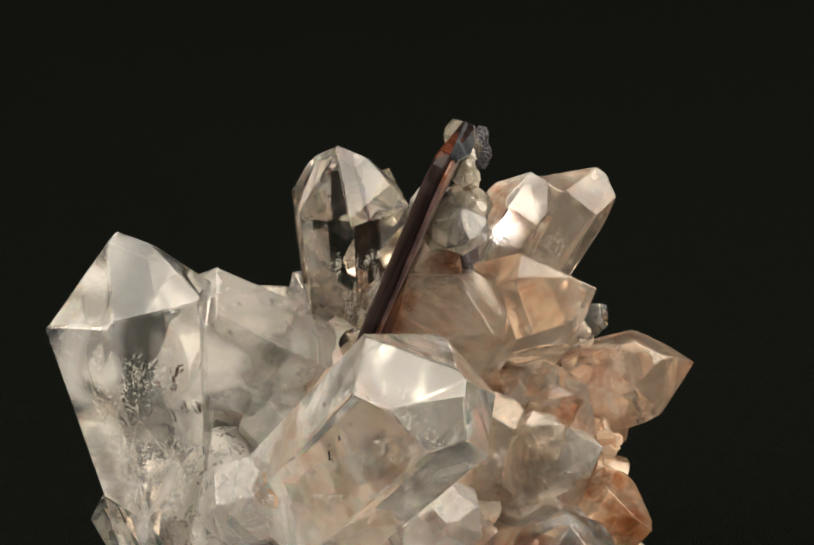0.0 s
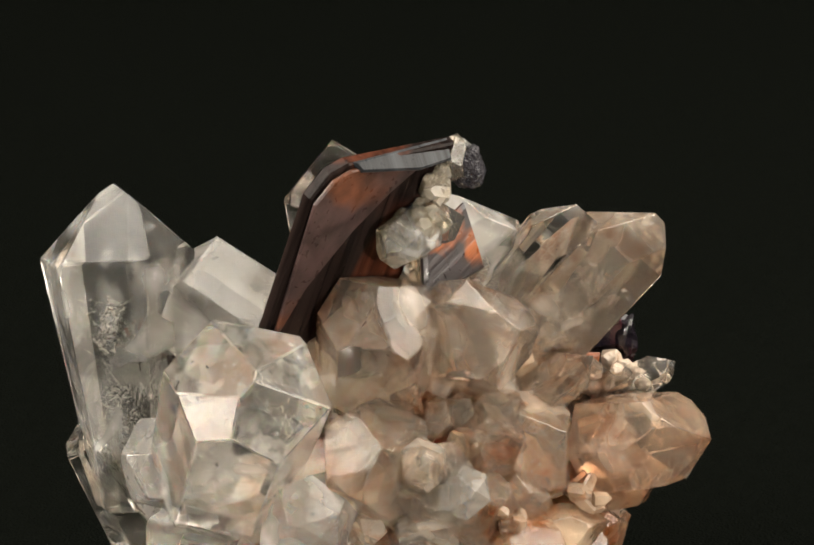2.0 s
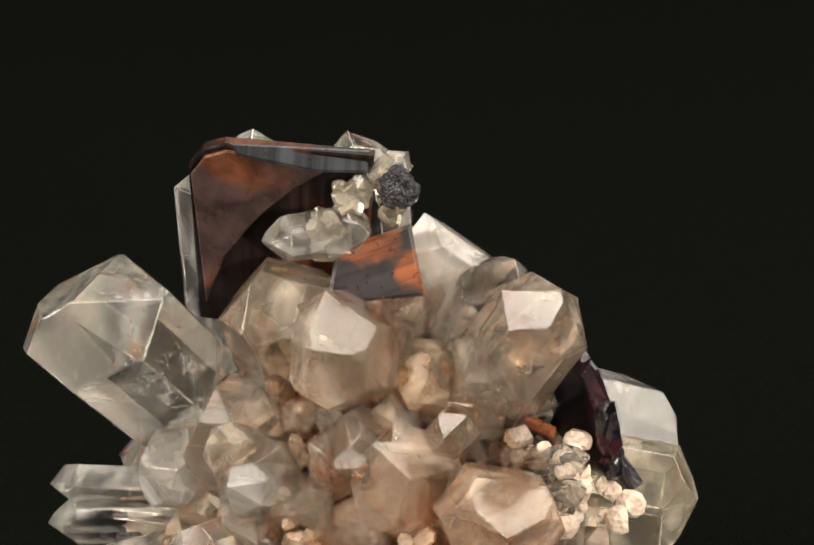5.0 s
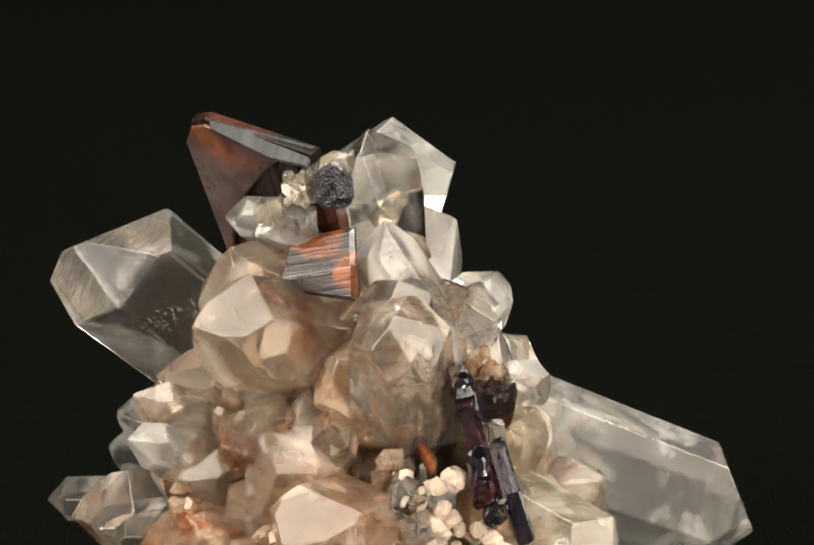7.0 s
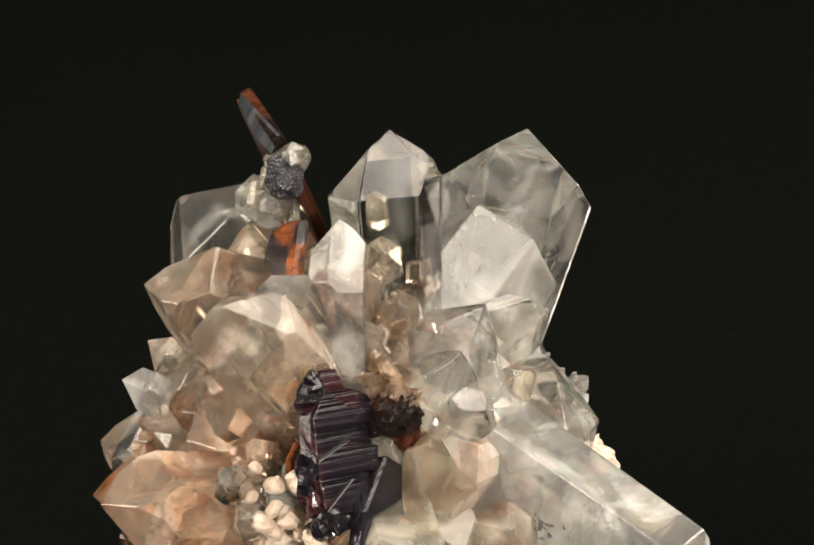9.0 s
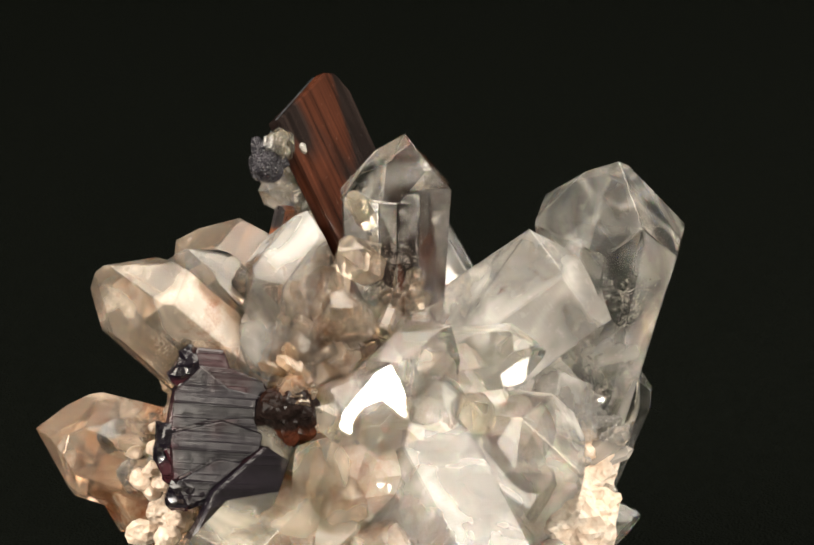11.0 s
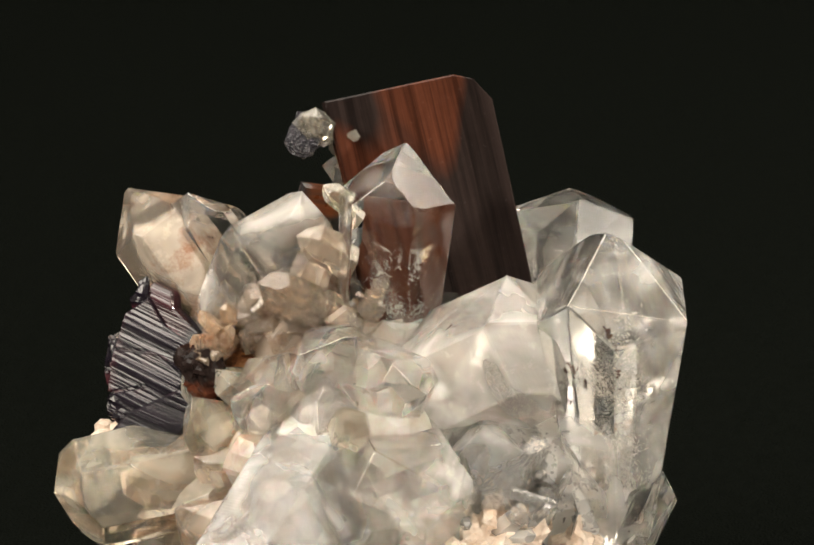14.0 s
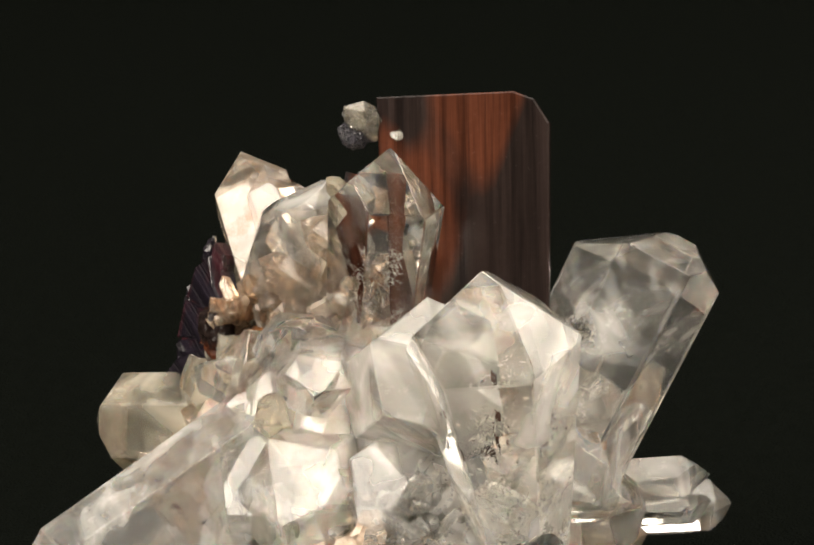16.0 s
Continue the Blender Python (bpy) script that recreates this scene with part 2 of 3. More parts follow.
def veil(ob, length, r, sheets, rnd):
    """Healed cracks inside a crystal: bent sheets of small bright flakes."""
    bm = bmesh.new()
    for _ in range(sheets):
        centre = Vector((rnd.uniform(-0.45, 0.45) * r, rnd.uniform(-0.45, 0.45) * r, rnd.uniform(0.1, 0.82) * (length - r * 0.6)))
        turn = Euler((rnd.uniform(0, 3.1), rnd.uniform(0, 3.1), rnd.uniform(0, 3.1))).to_matrix()
        spread = r * rnd.uniform(0.2, 0.45)
        for _ in range(rnd.randint(60, 130)):
            u, v = rnd.gauss(0, 0.5), rnd.gauss(0, 0.5)
            spot = centre + turn @ Vector((u * spread, v * spread * 0.6, 0.15 * spread * math.sin(2 * u)))
            if math.hypot(spot.x, spot.y) > r * 0.68 or not 0 < spot.z < length - r * 0.8:
                continue
            size = r * rnd.choice((0.008, 0.011, 0.015, 0.022, 0.032)) * rnd.uniform(0.7, 1.2)
            tilt = turn @ Euler((rnd.gauss(0, 0.3), rnd.gauss(0, 0.3), rnd.uniform(0, 6))).to_matrix()
            n = rnd.randint(4, 6)
            ring = [spot + tilt @ Vector((math.cos(k * 6.283 / n) * size * rnd.uniform(0.7, 2.2), math.sin(k * 6.283 / n) * size * rnd.uniform(0.1, 0.45), 0)) for k in range(n)]
            low = [bm.verts.new(p) for p in ring]
            top = bm.verts.new(spot + tilt @ Vector((0, 0, size * 0.12)))
            bm.faces.new(low[::-1])
            for k in range(n):
                bm.faces.new((low[k], low[(k + 1) % n], top))
    if bm.verts:
        part("veil", bm, VEIL, ob, None, "bright healed cracks inside", "stuff")
    else:
        bm.free()


def inclusions(ob, centre, spread, count, seed):
    """Small dark brookite flakes caught inside a crystal, round a spot of its own space (mm)."""
    rnd = random.Random(seed)
    bm = bmesh.new()
    for _ in range(count):
        spot = (Vector(centre) + Vector((rnd.gauss(0, 0.45), rnd.gauss(0, 0.45), rnd.gauss(0, 0.6))) * spread) * MM
        turn = Euler((rnd.uniform(0, 6), rnd.uniform(0, 6), rnd.uniform(0, 6))).to_matrix().to_4x4()
        long = rnd.choice((0.5, 0.9, 1.6)) * MM
        bmesh.ops.create_cube(bm, size=1, matrix=Matrix.Translation(spot) @ turn @ Matrix.Diagonal((long, long * rnd.uniform(0.15, 0.6), 0.12 * MM, 1)))
    return part("inclusions", bm, BROOKITE, ob, None, "dark brookite flakes inside", "stuff")


def lump(name, centre, radii, mat, seed, rough=0.25, cells=180.0, detail=4, label="", smooth=False, chip=0.25):
    """A weathered lump: a sphere pushed in and out by cells and noise."""
    bm = bmesh.new()
    bmesh.ops.create_icosphere(bm, subdivisions=detail, radius=1)
    off = Vector((seed * 3.7, seed * 1.9, seed * 0.7))
    for v in bm.verts:
        d = v.co.normalized()
        p = Vector((d.x * radii[0], d.y * radii[1], d.z * radii[2])) * MM
        k = noise.fractal(p * cells * 0.35 + off, 0.8, 2.0, 4) * 0.6 + noise.cell(p * cells + off) * chip
        v.co = p * (1 + rough * k)
    for f in bm.faces:
        f.smooth = smooth
    return part(name, bm, mat, None, Matrix.Translation(Vector(centre) * MM), label)


def burst(centre, size, count, breadth, kind, seed, up=Vector((0, 0, 1))):
    """A knot of small crystals that grow every way from one spot, too small to pick apart."""
    rnd = random.Random(seed)
    whole = bmesh.new()
    for k in range(count):
        aim = (up * 0.6 + Vector((rnd.gauss(0, 1), rnd.gauss(0, 1), rnd.gauss(0, 1))).normalized()).normalized()
        spot = Vector((rnd.gauss(0, 0.4), rnd.gauss(0, 0.4), rnd.gauss(0, 0.4))) * size * MM
        r, length = breadth * rnd.uniform(0.55, 1.4) * MM, size * rnd.uniform(1.0, 1.6) * MM
        one = crystal_solid(r, length, 1.0, rnd.uniform(0.7, 1.4), 0.25, 0.03, rnd)
        one.transform(frame_along(spot + aim * length * 0.65, spot - aim * length * 0.35, rnd.uniform(0, 60)))
        me = bpy.data.meshes.new("knot_piece")
        one.to_mesh(me)
        one.free()
        whole.from_mesh(me)
        bpy.data.meshes.remove(me)
    return part("crystal_knot", whole, QUARTZ[kind], None, Matrix.Translation(Vector(centre) * MM), "knot of tiny glassy crystals", "stuff")


def plate(name, corners, thick, mat, label="", bevel=0.35, lift=0.0, grain=None):
    """A flat crystal: a polygon in the plane through its corners (mm), with a bevelled rim."""
    pts = [Vector(c) * MM for c in corners]
    centre = sum(pts, Vector()) / len(pts)
    x = Vector(grain).normalized() if grain else (pts[1] - pts[0]).normalized()
    n = sum(((pts[i] - centre).cross(pts[(i + 1) % len(pts)] - centre) for i in range(len(pts))), Vector()).normalized()
    x = (x - n * x.dot(n)).normalized()
    centre += n * lift * MM
    m = Matrix.Translation(centre) @ Matrix((x, n.cross(x), n)).transposed().to_4x4()
    inv = m.inverted()
    bm = bmesh.new()
    low = [bm.verts.new(Vector(((inv @ p).x, (inv @ p).y, -thick * MM / 2))) for p in pts]
    face = bm.faces.new(low)
    up = bmesh.ops.extrude_face_region(bm, geom=[face])
    bmesh.ops.translate(bm, vec=(0, 0, thick * MM), verts=[v for v in up["geom"] if isinstance(v, bmesh.types.BMVert)])
    bmesh.ops.recalc_face_normals(bm, faces=bm.faces)
    rim = [e for e in bm.edges if len(e.link_faces) == 2 and abs(e.verts[0].co.z - e.verts[1].co.z) < 1e-7]
    bmesh.ops.bevel(bm, geom=rim, offset=thick * MM * bevel, segments=1, affect="EDGES")
    return part(name, bm, mat, None, m, label)


# ---- quartz crystals ----
crystal((-37.3, -16.2, 84.6), (-31.3, -22.4, 33.7), 11.8, "veiled", roll=10, wild=0.08, taper=-0.14, point=1.05, label="tall clear crystal with a blunt point", veils=24, flakes=34, seed=1)
crystal((-41.0, -24.4, 46.2), (-29.8, -20.3, 21.0), 4.1, "clear", roll=30, seed=54)
crystal((-33.0, -11.3, 69.8), (-8.0, -3.0, 53.0), 10.3, "milky", roll=0, point=0.6, wild=0.1, label="thick milky white crystal", veils=4, flakes=8, seed=4)
crystal((-3.8, -2.7, 91.7), (-3.2, 0.7, 59.8), 8.6, "clear", roll=20, taper=-0.05, point=1.15, ridge=(1.6, 0.3, -0.4), label="upright clear crystal", veils=8, seed=7)
crystal((10.2, -45.4, 73.2), (-13.0, -25.0, 42.0), 11.6, "veiled", roll=10, point=0.8, wild=0.03, taper=-0.02, ridge=(1.3, -4.2, -0.3), veils=8, flakes=6, seed=5, label="thick veiled crystal with a broad chisel-shaped end")
crystal((35.6, 23.8, 79.3), (15.5, 13.5, 55.0), 7.0, "smoky", point=1.15, ridge=(2.2, -0.2, 0.4), face=(0.3, -0.8, 0.3), veils=7, seed=66, label="rosy brown crystal with a broad end")
crystal((25.6, 17.6, 80.0), (8.0, 9.0, 52.5), 5.6, "clear", roll=40, point=1.3, ridge=(3.0, 0.5, -0.3), veils=9, seed=63)
crystal((19.6, -28.2, 56.6), (5.1, -7.3, 38.0), 8.3, "smoky", roll=0, point=0.8, veils=5, seed=66)
crystal((28.4, -23.8, 51.1), (9.4, -7.9, 38.0), 7.2, "smoky", roll=30, point=0.8, veils=5, seed=69)
crystal((33.2, 1.4, 51.1), (9.1, 0.4, 36.8), 8.9, "pink", roll=10, point=0.7, veils=5, seed=72)
crystal((51.6, 13.1, 49.7), (31.8, 13.5, 44.3), 8.3, "pink", roll=20, veils=5, seed=75)
crystal((33.3, -12.0, 72.0), (7.0, 0.0, 61.3), 7.9, "smoky", roll=0, wild=0.2, veils=5, seed=78)
crystal((13.2, -16.6, 76.2), (4.8, -6.7, 46.0), 9.4, "smoky", roll=15, point=0.75, ridge=(1.0, 1.8, 0.0), veils=9, seed=84)
crystal((19.0, -9.5, 71.5), (7.4, -4.1, 49.0), 6.0, "smoky", point=0.9, veils=5, seed=72)
crystal((11.7, -16.5, 57.1), (4.2, -5.9, 40.6), 5.3, "smoky", point=0.9, veils=5, seed=75)
crystal((24.1, -8.0, 45.5), (13.9, -2.9, 56.3), 4.5, "smoky", point=0.9, veils=5, seed=78)
crystal((19.4, -12.6, 48.4), (5.2, -3.3, 36.0), 3.8, "smoky", roll=12, veils=5, seed=81)
crystal((33.0, -18.8, 46.8), (13.3, -7.6, 37.7), 7.2, "pink", roll=12, veils=5, seed=87)
crystal((-0.7, -52.7, 32.2), (-0.3, -24.7, 31.9), 3.8, "clear", veils=5, seed=93)
crystal((14.3, -32.1, 39.3), (4.6, -10.3, 34.0), 5.7, "smoky", roll=20, point=0.8, veils=5, seed=19)
crystal((33.0, 9.9, 60.5), (17.6, 5.3, 47.0), 3.4, "smoky", veils=5, seed=25)
crystal((42.2, 17.4, 42.6), (20.2, 8.3, 36.8), 6.4, "rust", roll=10, point=0.8, veils=5, seed=43)
crystal((36.2, 26.6, 49.0), (17.8, 13.1, 40.1), 3.4, "clear", veils=5, seed=22)
crystal((33.0, -24.8, 51.8), (17.9, -13.4, 42.5), 3.8, "milky", veils=5, seed=84)
crystal((41.2, -19.6, 35.5), (26.4, -7.9, 36.1), 7.2, "rust", roll=10, veils=5, seed=93)
crystal((27.2, -27.3, 56.4), (14.7, -14.8, 45.0), 3.8, "smoky", veils=5, seed=96)
crystal((2.0, 16.6, 59.4), (11.9, 2.4, 71.2), 3.4, "pink", roll=0, seed=93)
crystal((9.0, 7.0, 83.6), (15.5, 17.0, 52.0), 9.2, "hazy", point=1.25, flat=0.5, face=(0.86, -0.51, 0.0), veils=6, wild=0.06, seed=16, label="broad flattened cream-white crystal behind the small plate")
crystal((-28.7, 52.5, 25.6), (-0.7, 2.2, 49.6), 11.2, "speckled", roll=30, wild=0.08, point=0.9, label="large striated milky crystal", veils=4, flakes=14, seed=25)
crystal((-27.0, 8.2, 62.0), (-6.0, 8.5, 59.5), 5.4, "veiled", roll=20, point=1.2, seed=31)
crystal((33.3, -36.1, 37.0), (14.4, -15.6, 33.9), 7.5, "veiled", roll=0, seed=40)
crystal((38.7, 26.4, 55.0), (25.8, 17.5, 47.2), 2.9, "clear", roll=0, seed=19)
crystal((9.3, -37.6, 46.2), (3.0, -12.2, 36.3), 6.8, "milky", point=0.8, seed=49)
crystal((11.1, -57.4, 26.1), (5.1, -26.6, 29.0), 4.7, "veiled", roll=0, seed=55)
crystal((-3.0, -52.1, 37.9), (-1.4, -24.3, 34.5), 3.9, "veiled", roll=0, seed=12)
crystal((20.5, 47.0, 39.0), (8.0, 10.0, 42.5), 8.4, "cream", roll=17, point=0.6, wild=0.2, veils=0, flakes=5, seed=20, label="cream-white crystal under the black blades")
crystal((9.1, 0.2, 67.9), (6.8, 5.5, 51.5), 3.2, "pink", veils=5, seed=17)
crystal((-5.5, -2.9, 65.1), (-2.7, -1.4, 47.9), 3.8, "smoky", veils=5, seed=20)
crystal((-11.8, 16.5, 59.6), (-4.6, 6.5, 42.6), 6.8, "milky", point=0.7, veils=5, seed=23)
crystal((5.7, 16.0, 50.4), (1.0, 2.8, 34.8), 4.5, "smoky", veils=5, seed=26)
crystal((2.7, 31.5, 47.6), (1.1, 12.9, 38.1), 4.5, "smoky", veils=5, seed=29)
crystal((-24.5, -1.0, 54.9), (-6.8, -0.3, 38.0), 5.3, "milky", point=0.8, veils=5, seed=32)
crystal((-2.1, 20.2, 55.1), (-0.7, 6.6, 39.2), 4.9, "milky", point=0.8, veils=5, seed=35)
crystal((-9.9, 11.2, 59.1), (-3.3, 3.7, 40.6), 4.5, "milky", point=0.8, veils=5, seed=38)
crystal((-23.5, -34.6, 48.9), (-9.0, -13.2, 38.1), 6.8, "milky", point=0.7, veils=5, seed=23)
crystal((-33.5, -5.5, 51.0), (-8.1, -1.0, 36.1), 9.0, "milky", point=0.7, veils=5, seed=26)
crystal((14.1, -17.7, 82.2), (11.9, -6.3, 82.3), 3.6, "hazy", seed=89)
crystal((17.9, -2.0, 83.7), (11.9, -6.3, 82.3), 3.4, "hazy", seed=92)
crystal((11.6, -9.2, 86.3), (10.5, -7.0, 78.8), 3.4, "cream", seed=95)
crystal((17.3, -10.6, 81.0), (11.9, -6.3, 82.3), 3.0, "hazy", seed=1)
crystal((12.7, 4.5, 94.2), (14.7, -1.4, 90.3), 2.3, "cream", seed=4)
crystal((4.0, 11.3, 78.5), (-0.0, 3.5, 73.5), 3.0, "smoky", seed=56)
crystal((4.3, 18.2, 72.3), (-0.0, 3.5, 63.0), 3.0, "smoky", seed=59)
crystal((2.8, 7.0, 85.9), (-0.0, 1.8, 80.5), 1.7, "cream", seed=62)
crystal((13.3, 15.8, 68.6), (3.7, 11.4, 54.4), 4.5, "pink", roll=20, wild=0.25, seed=96)
crystal((26.5, -25.5, 43.5), (9.7, -9.3, 35.9), 5.3, "smoky", point=0.8, veils=5, seed=25)
crystal((33.7, -7.0, 43.0), (11.0, -2.3, 35.3), 6.0, "pink", point=0.8, veils=5, seed=28)
crystal((27.5, -4.5, 57.4), (12.3, -2.0, 43.1), 4.5, "smoky", point=0.8, veils=5, seed=31)
crystal((24.3, 1.1, 58.2), (12.5, 0.6, 45.2), 4.1, "smoky", point=0.8, veils=5, seed=34)
crystal((-14.3, -41.3, 37.3), (-6.3, -18.3, 34.1), 5.7, "veiled", roll=22, point=0.8, veils=5, seed=37)
crystal((-25.0, 22.0, 42.0), (-5.0, 3.0, 40.0), 10.5, "hazy", roll=12, point=0.8, wild=0.06, veils=4, seed=19, label="thick milky white crystal low on the specimen")
crystal((-33.0, 13.0, 44.0), (-6.0, 2.0, 41.0), 11.0, "hazy", roll=30, point=0.7, wild=0.08, veils=4, seed=21, label="thick milky white crystal low on the specimen")


crystal((22.5, 6.0, 66.0), (8.0, 7.0, 48.0), 6.0, "rust", roll=25, point=0.9, veils=4, seed=101)
crystal((25.0, 12.5, 61.0), (10.0, 8.0, 46.0), 5.0, "rust", roll=5, point=0.9, veils=4, seed=102)

# ---- small crystals crowded on the base ----
fill = random.Random(41)
for i in range(420):
    turn, lift = fill.uniform(0, 6.283), fill.uniform(-0.15, 1.25)
    out = Vector((math.cos(turn) * math.cos(lift), math.sin(turn) * math.cos(lift), math.sin(lift)))
    reach = fill.uniform(0.93, 1.06)
    spot = Vector((out.x * 35 * reach, out.y * 35 * reach, 26 + out.z * 39 * reach))
    aim = (out + Vector((fill.gauss(0, 0.35), fill.gauss(0, 0.35), fill.gauss(0, 0.3)))).normalized()
    if (out.x < -0.1 and i % 5 > 0) or crowded(spot + out * 4, 0.3):
        continue
    rusty = out.x > -0.2 + fill.uniform(-0.2, 0.2)
    kind = fill.choice(("smoky", "pink", "rust", "pink", "clear") if out.y < 0.4 or out.x > 0.55 else ("cream", "smoky", "hazy")) if rusty else fill.choice(("milky", "veiled", "milky", "clear") if out.y < 0.3 else ("cream", "hazy", "cream"))
    breadth = fill.choice((2.4, 3.2, 4.2, 5.4, 6.6) if rusty else (3.4, 4.6, 6.0, 7.5)) * fill.uniform(0.85, 1.15)
    crystal(spot + aim * fill.uniform(2.5, 7.5), spot - aim * 10, breadth, kind, roll=fill.uniform(0, 60), point=fill.uniform(0.9, 1.5), seed=i + 200,
            wild=0.18, veils=1)

# ---- brookite plates ----
plate("brookite_plate", [(14.4, -0.6, 95.2), (11.0, -22.2, 96.6), (9.6, -25.2, 95.8), (7.2, -27.4, 92.6), (-4.5, -26.8, 64.5), (1.0, -2.0, 62.0)], 2.0, BROOKITE,
      "large dark brown striated brookite plate", bevel=0.15)
plate("front_layer", [(13.6, -5.0, 94.4), (10.8, -22.0, 95.8), (9.4, -24.9, 95.0), (7.1, -27.0, 92.0), (-1.4, -25.9, 67.5), (2.2, -22.6, 77.0), (6.8, -17.0, 84.8), (10.2, -12.0, 89.5)], 0.7, BROOKITE_FRONT,
      "patchy orange-brown and purple outer layer of the plate", lift=1.0, bevel=0.3)
plate("rim_facet", [(14.3, -1.2, 95.2), (11.2, -21.5, 96.4), (12.2, -20.5, 94.8), (14.6, -9.0, 92.4), (15.5, -2.0, 92.2)], 0.9, BROOKITE_STEEL,
      "steel-grey bevelled rim of the brookite plate")
plate("brookite_plate", [(13.6, 4.5, 83.4), (12.8, -6.6, 79.8), (14.7, -8.5, 71.8), (15.9, 6.0, 72.9)], 1.6, BROOKITE_ORANGE,
      "small orange-brown brookite plate")
BLADE = "purple-black striated brookite blade"


def blade(outline, depth, thick, bevel):
    """A blade of the black stack: its outline in x and z (mm) on the stack's leaning plane, depth mm in front of it."""
    plate("brookite_blade", [(x - 0.8, 26.8 + depth + 0.5 * (x - 19.5) - 0.3 * (z - 57), z) for x, z in outline], thick, BROOKITE_BLACK, BLADE, bevel=bevel, grain=(-1.0, -0.6, -0.3))


blade([(27.0, 63.0), (24.0, 68.5), (20.5, 67.6), (19.6, 65.0), (15.0, 62.2), (13.0, 57.0), (12.0, 52.5), (17.0, 48.4), (25.0, 46.0), (28.5, 55.0)], 0.0, 2.6, 0.12)
blade([(26.6, 63.4), (23.2, 66.4), (19.4, 62.6), (14.6, 60.6), (14.0, 57.6), (22.0, 58.6), (27.0, 58.0)], 1.7, 0.8, 0.2)
blade([(27.4, 57.6), (20.0, 58.2), (14.6, 55.4), (15.4, 52.2), (20.5, 53.4), (26.8, 51.0)], 1.6, 0.9, 0.2)
blade([(26.6, 50.6), (20.6, 52.9), (16.4, 51.4), (18.0, 48.6), (25.0, 47.0)], 1.5, 0.8, 0.2)
plate("brookite_blade", [(10.0, 24.8, 52.7), (13.5, 27.8, 54.0), (20.5, 33.0, 49.0), (24.0, 36.4, 43.0), (20.5, 36.8, 41.2), (13.0, 30.0, 43.5)], 2.6, BROOKITE_BLACK,
      "black glossy brookite blade", bevel=0.15)
plate("brookite_blade", [(23.5, 20.5, 57.0), (18.0, 14.0, 60.0), (18.0, 15.0, 54.0), (23.0, 20.0, 52.0)], 1.6, BROOKITE, "dark red-brown brookite blade under a crystal")
plate("brookite_blade", [(26.5, 24.0, 55.0), (22.5, 19.0, 56.0), (23.0, 19.5, 51.0), (26.5, 23.0, 50.0)], 1.4, BROOKITE_ORANGE, "orange-brown brookite blade under a crystal")
lump("brookite_grain", (10.2, 25.2, 58.0), (4.4, 3.4, 4.8), BROOKITE, 77, rough=0.5, cells=420, label="red-brown broken brookite grain")

for k, (spot, radii) in enumerate((((24.5, 27.4, 66.5), (2.2, 1.8, 3.0)), ((27.0, 31.2, 55.0), (1.8, 1.8, 4.6)), ((25.0, 32.6, 47.5), (2.6, 1.8, 2.6)))):
    lump("brookite_fragment", spot, radii, BROOKITE_BLACK, 120 + k, rough=0.6, cells=420, detail=3, chip=0.5, label="glittering black broken brookite fragment")

# ---- the mass that the crystals stand on ----
lump("quartz_mass", (0, 0, 26), (31, 31, 37), BASE, 3, rough=0.16, cells=160, detail=5, label="milky and rust coloured massive quartz base")

# ---- crusts, druse and ore ----
for k, (spot, size) in enumerate((((18.0, 9.5, 61.5), 4.0), ((16.5, 11.5, 58.5), 4.0), ((17, 3, 59), 4.0), ((24, -3, 47), 3.0), ((18, 14, 56), 4.5), ((23, 5, 50), 3.4), ((-15, -31, 49), 3.0),
                                  ((10, 18, 57), 3.6))):
    lump("ochre_crust", spot, (size * 0.75, size * 0.7, size * 0.55), OCHRE, 11 + k, rough=0.45, cells=260, detail=3, label="orange-brown iron crust")
for k, (spot, size) in enumerate((((-28, -2.5, 38), 9.0), ((-31, 8, 34), 7.0), ((-30, -12, 34), 7.0), ((26, 20, 46), 4.5), ((28, 23, 41), 4.0))):
    lump("druse", spot, (size, size, size * 0.8), DRUSE, 31 + k, rough=0.45, cells=620, label="sugary cream-coloured druse")
grit = random.Random(7)
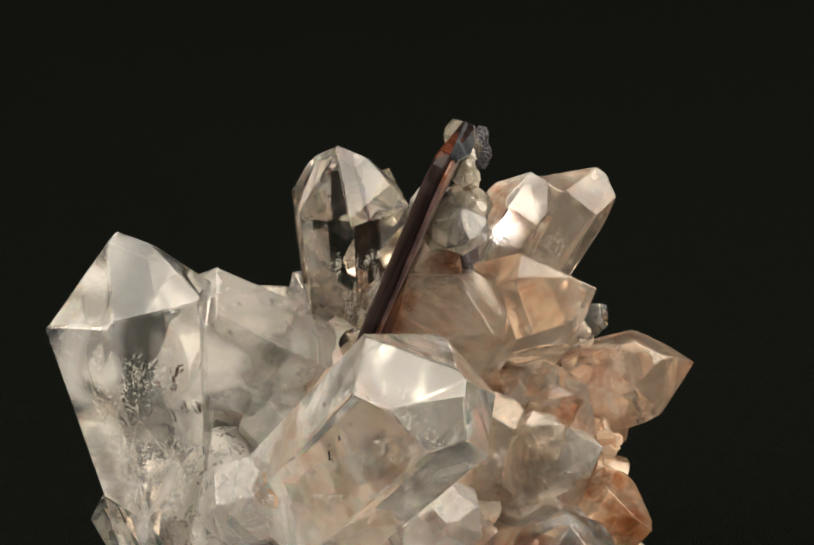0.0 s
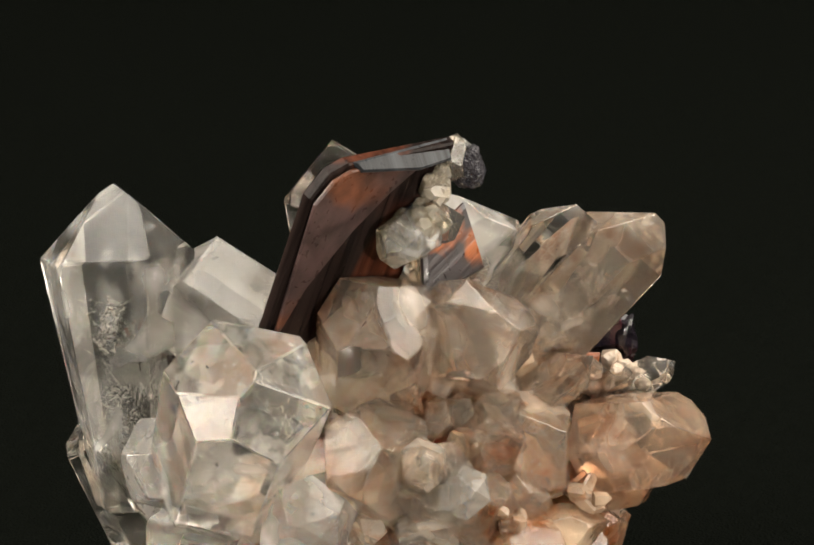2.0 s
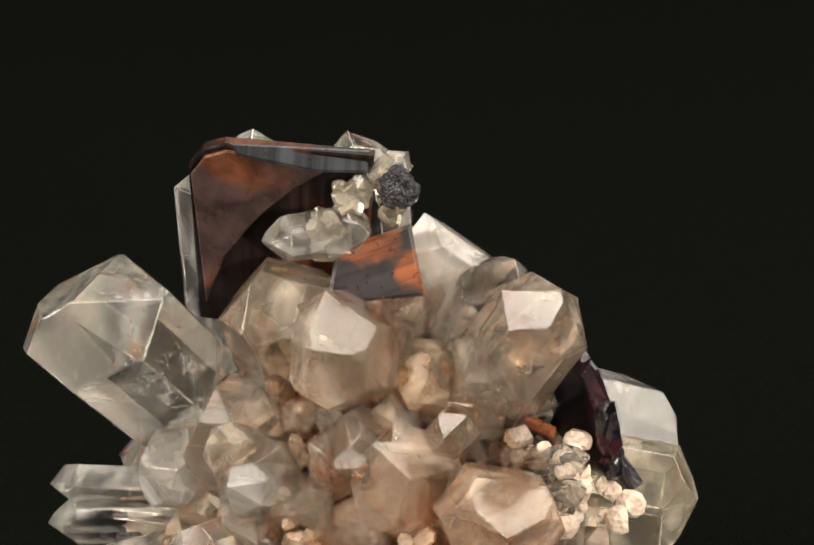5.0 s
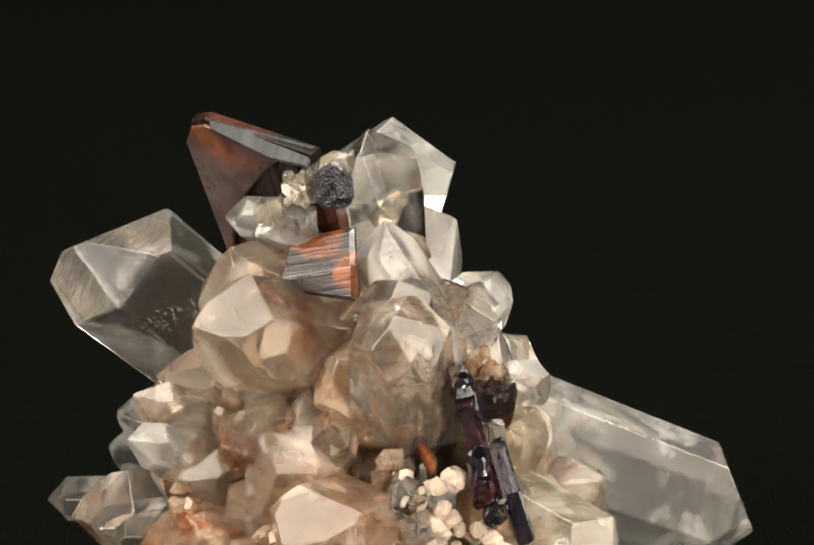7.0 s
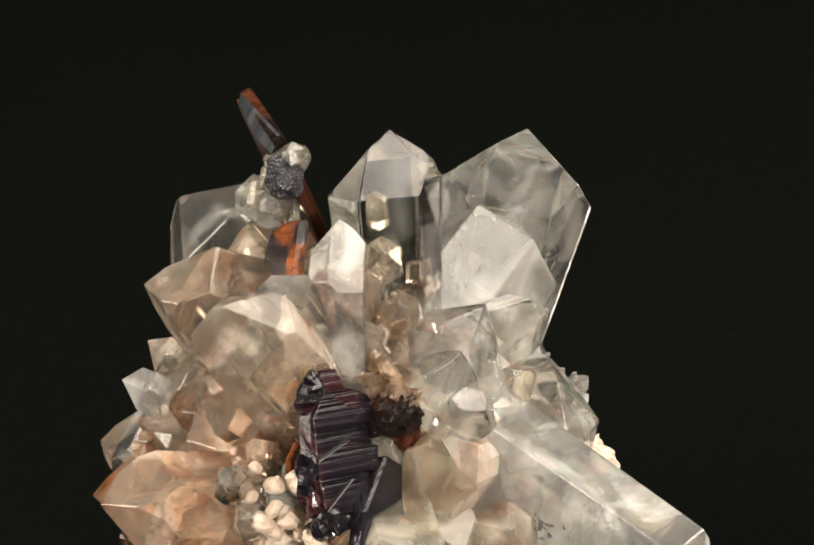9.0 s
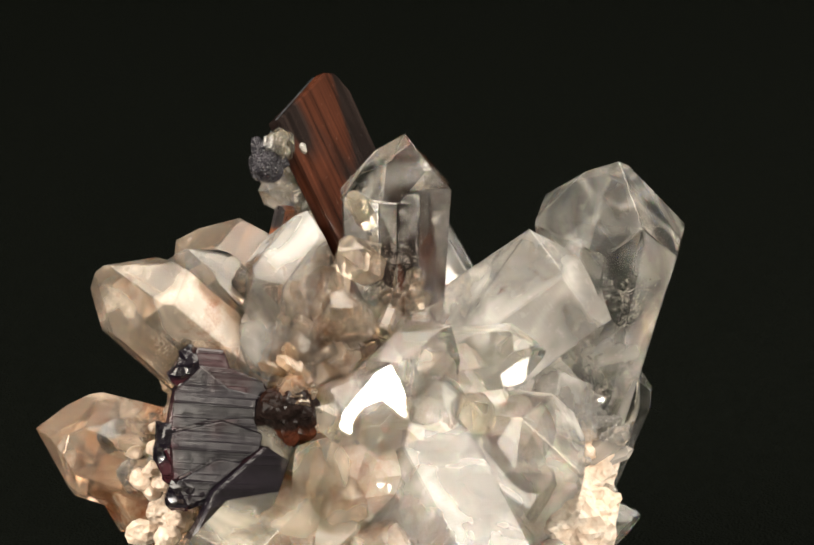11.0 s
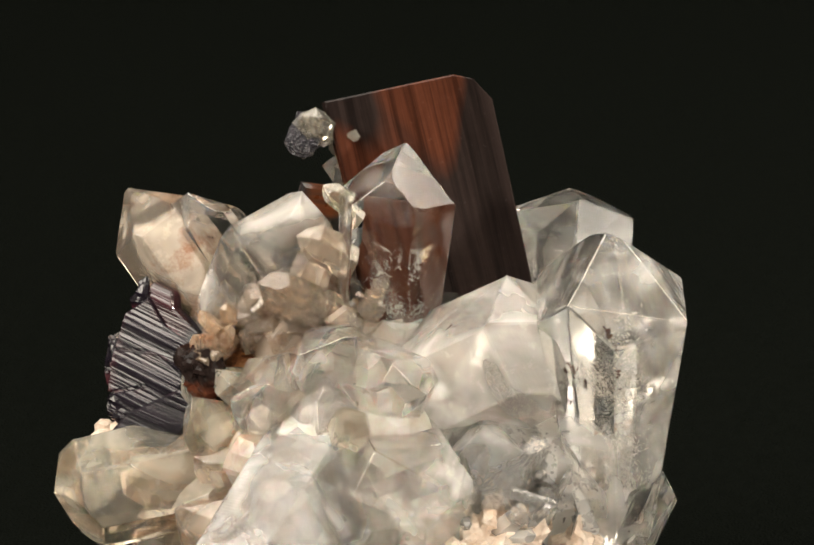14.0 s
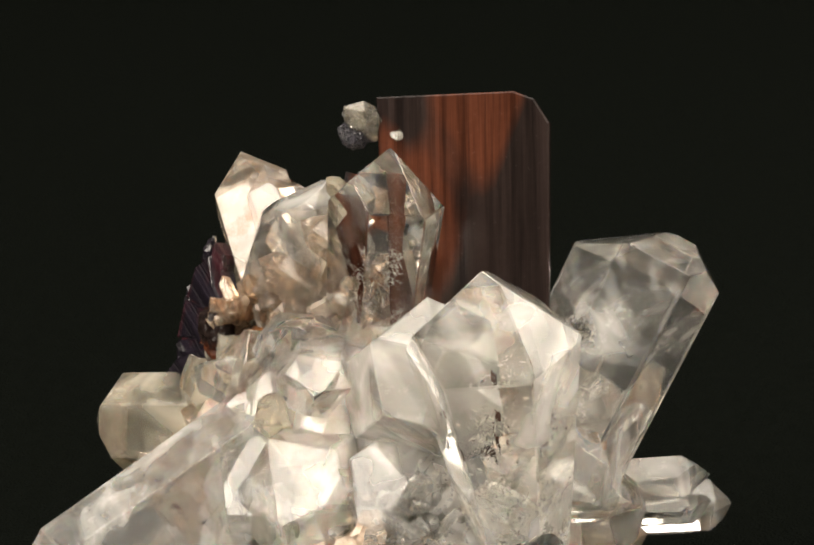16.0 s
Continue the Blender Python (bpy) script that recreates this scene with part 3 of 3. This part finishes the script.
for k in range(20):
    down = k / 19
    spot = (30.5 - 2.5 * down + grit.gauss(0, 2.2), 25.0 + 6.0 * down + grit.gauss(0, 2.0), 53.0 - 12.0 * down + grit.gauss(0, 1.6))
    size = grit.uniform(1.0, 2.1)
    lump("druse_grain", spot, (size, size * grit.uniform(0.7, 1.1), size * grit.uniform(0.7, 1.1)), DRUSE, 140 + k, rough=0.5, cells=420, detail=2, chip=0.6, label="small cream-white blocky grain")
lump("dark_ore", (15.8, 2.4, 90.0), (3.0, 2.8, 3.2), DARK_ORE, 51, rough=0.6, cells=600, detail=3, label="dark glittering ore grain")
burst((14.4, 3.0, 92.0), 1.9, 5, 0.8, "hazy", 61)
burst((13.8, -3.4, 88.4), 2.8, 18, 1.1, "cream", 62)
burst((13.8, -8.0, 84.0), 3.0, 9, 1.4, "cream", 63)
burst((27, 21, 50), 4.0, 12, 1.3, "milky", 64)
burst((28.4, 18.9, 53.3), 3.4, 10, 1.3, "pink", 65)
burst((24, 15, 57), 3.0, 8, 1.4, "smoky", 66)
burst((-29, -2.5, 42), 7.0, 40, 1.2, "milky", 67, Vector((-1, 0, 0.3)))
burst((-4, 3, 69), 3.2, 8, 1.3, "smoky", 68)
burst((3, 10, 66), 5.0, 14, 1.6, "smoky", 69)
burst((9.5, 24.1, 61), 3.5, 10, 1.3, "rust", 70)
burst((8, 16, 66), 3.5, 10, 1.6, "smoky", 71)

# ---- frosted milky quartz between the great crystals ----
lump("milky_mass", (-24, -14, 38), (11, 12, 14), QUARTZ["frosted"], 82, rough=0.35, cells=200, detail=3, chip=0.05, label="frosted milky quartz between crystals")

# ---- rusty knots in the gaps ----
for k, spot in enumerate(((19, 0, 57), (25, -12, 50), (30, 10, 46), (33, -15, 42), (13, 12, 63), (22, 8, 55), (16, -14, 58), (36, 3, 42), (10, 22, 62), (5, 14, 64))):
    burst(spot, 3.2, 9, 1.1, "rust", 90 + k, Vector(spot).normalized())


def motions():
    walk(cluster, [(t * 0.5, pose(0, 0, 0, 0, 0, TURN_RATE * t * 0.5)) for t in range(33)])


motions()
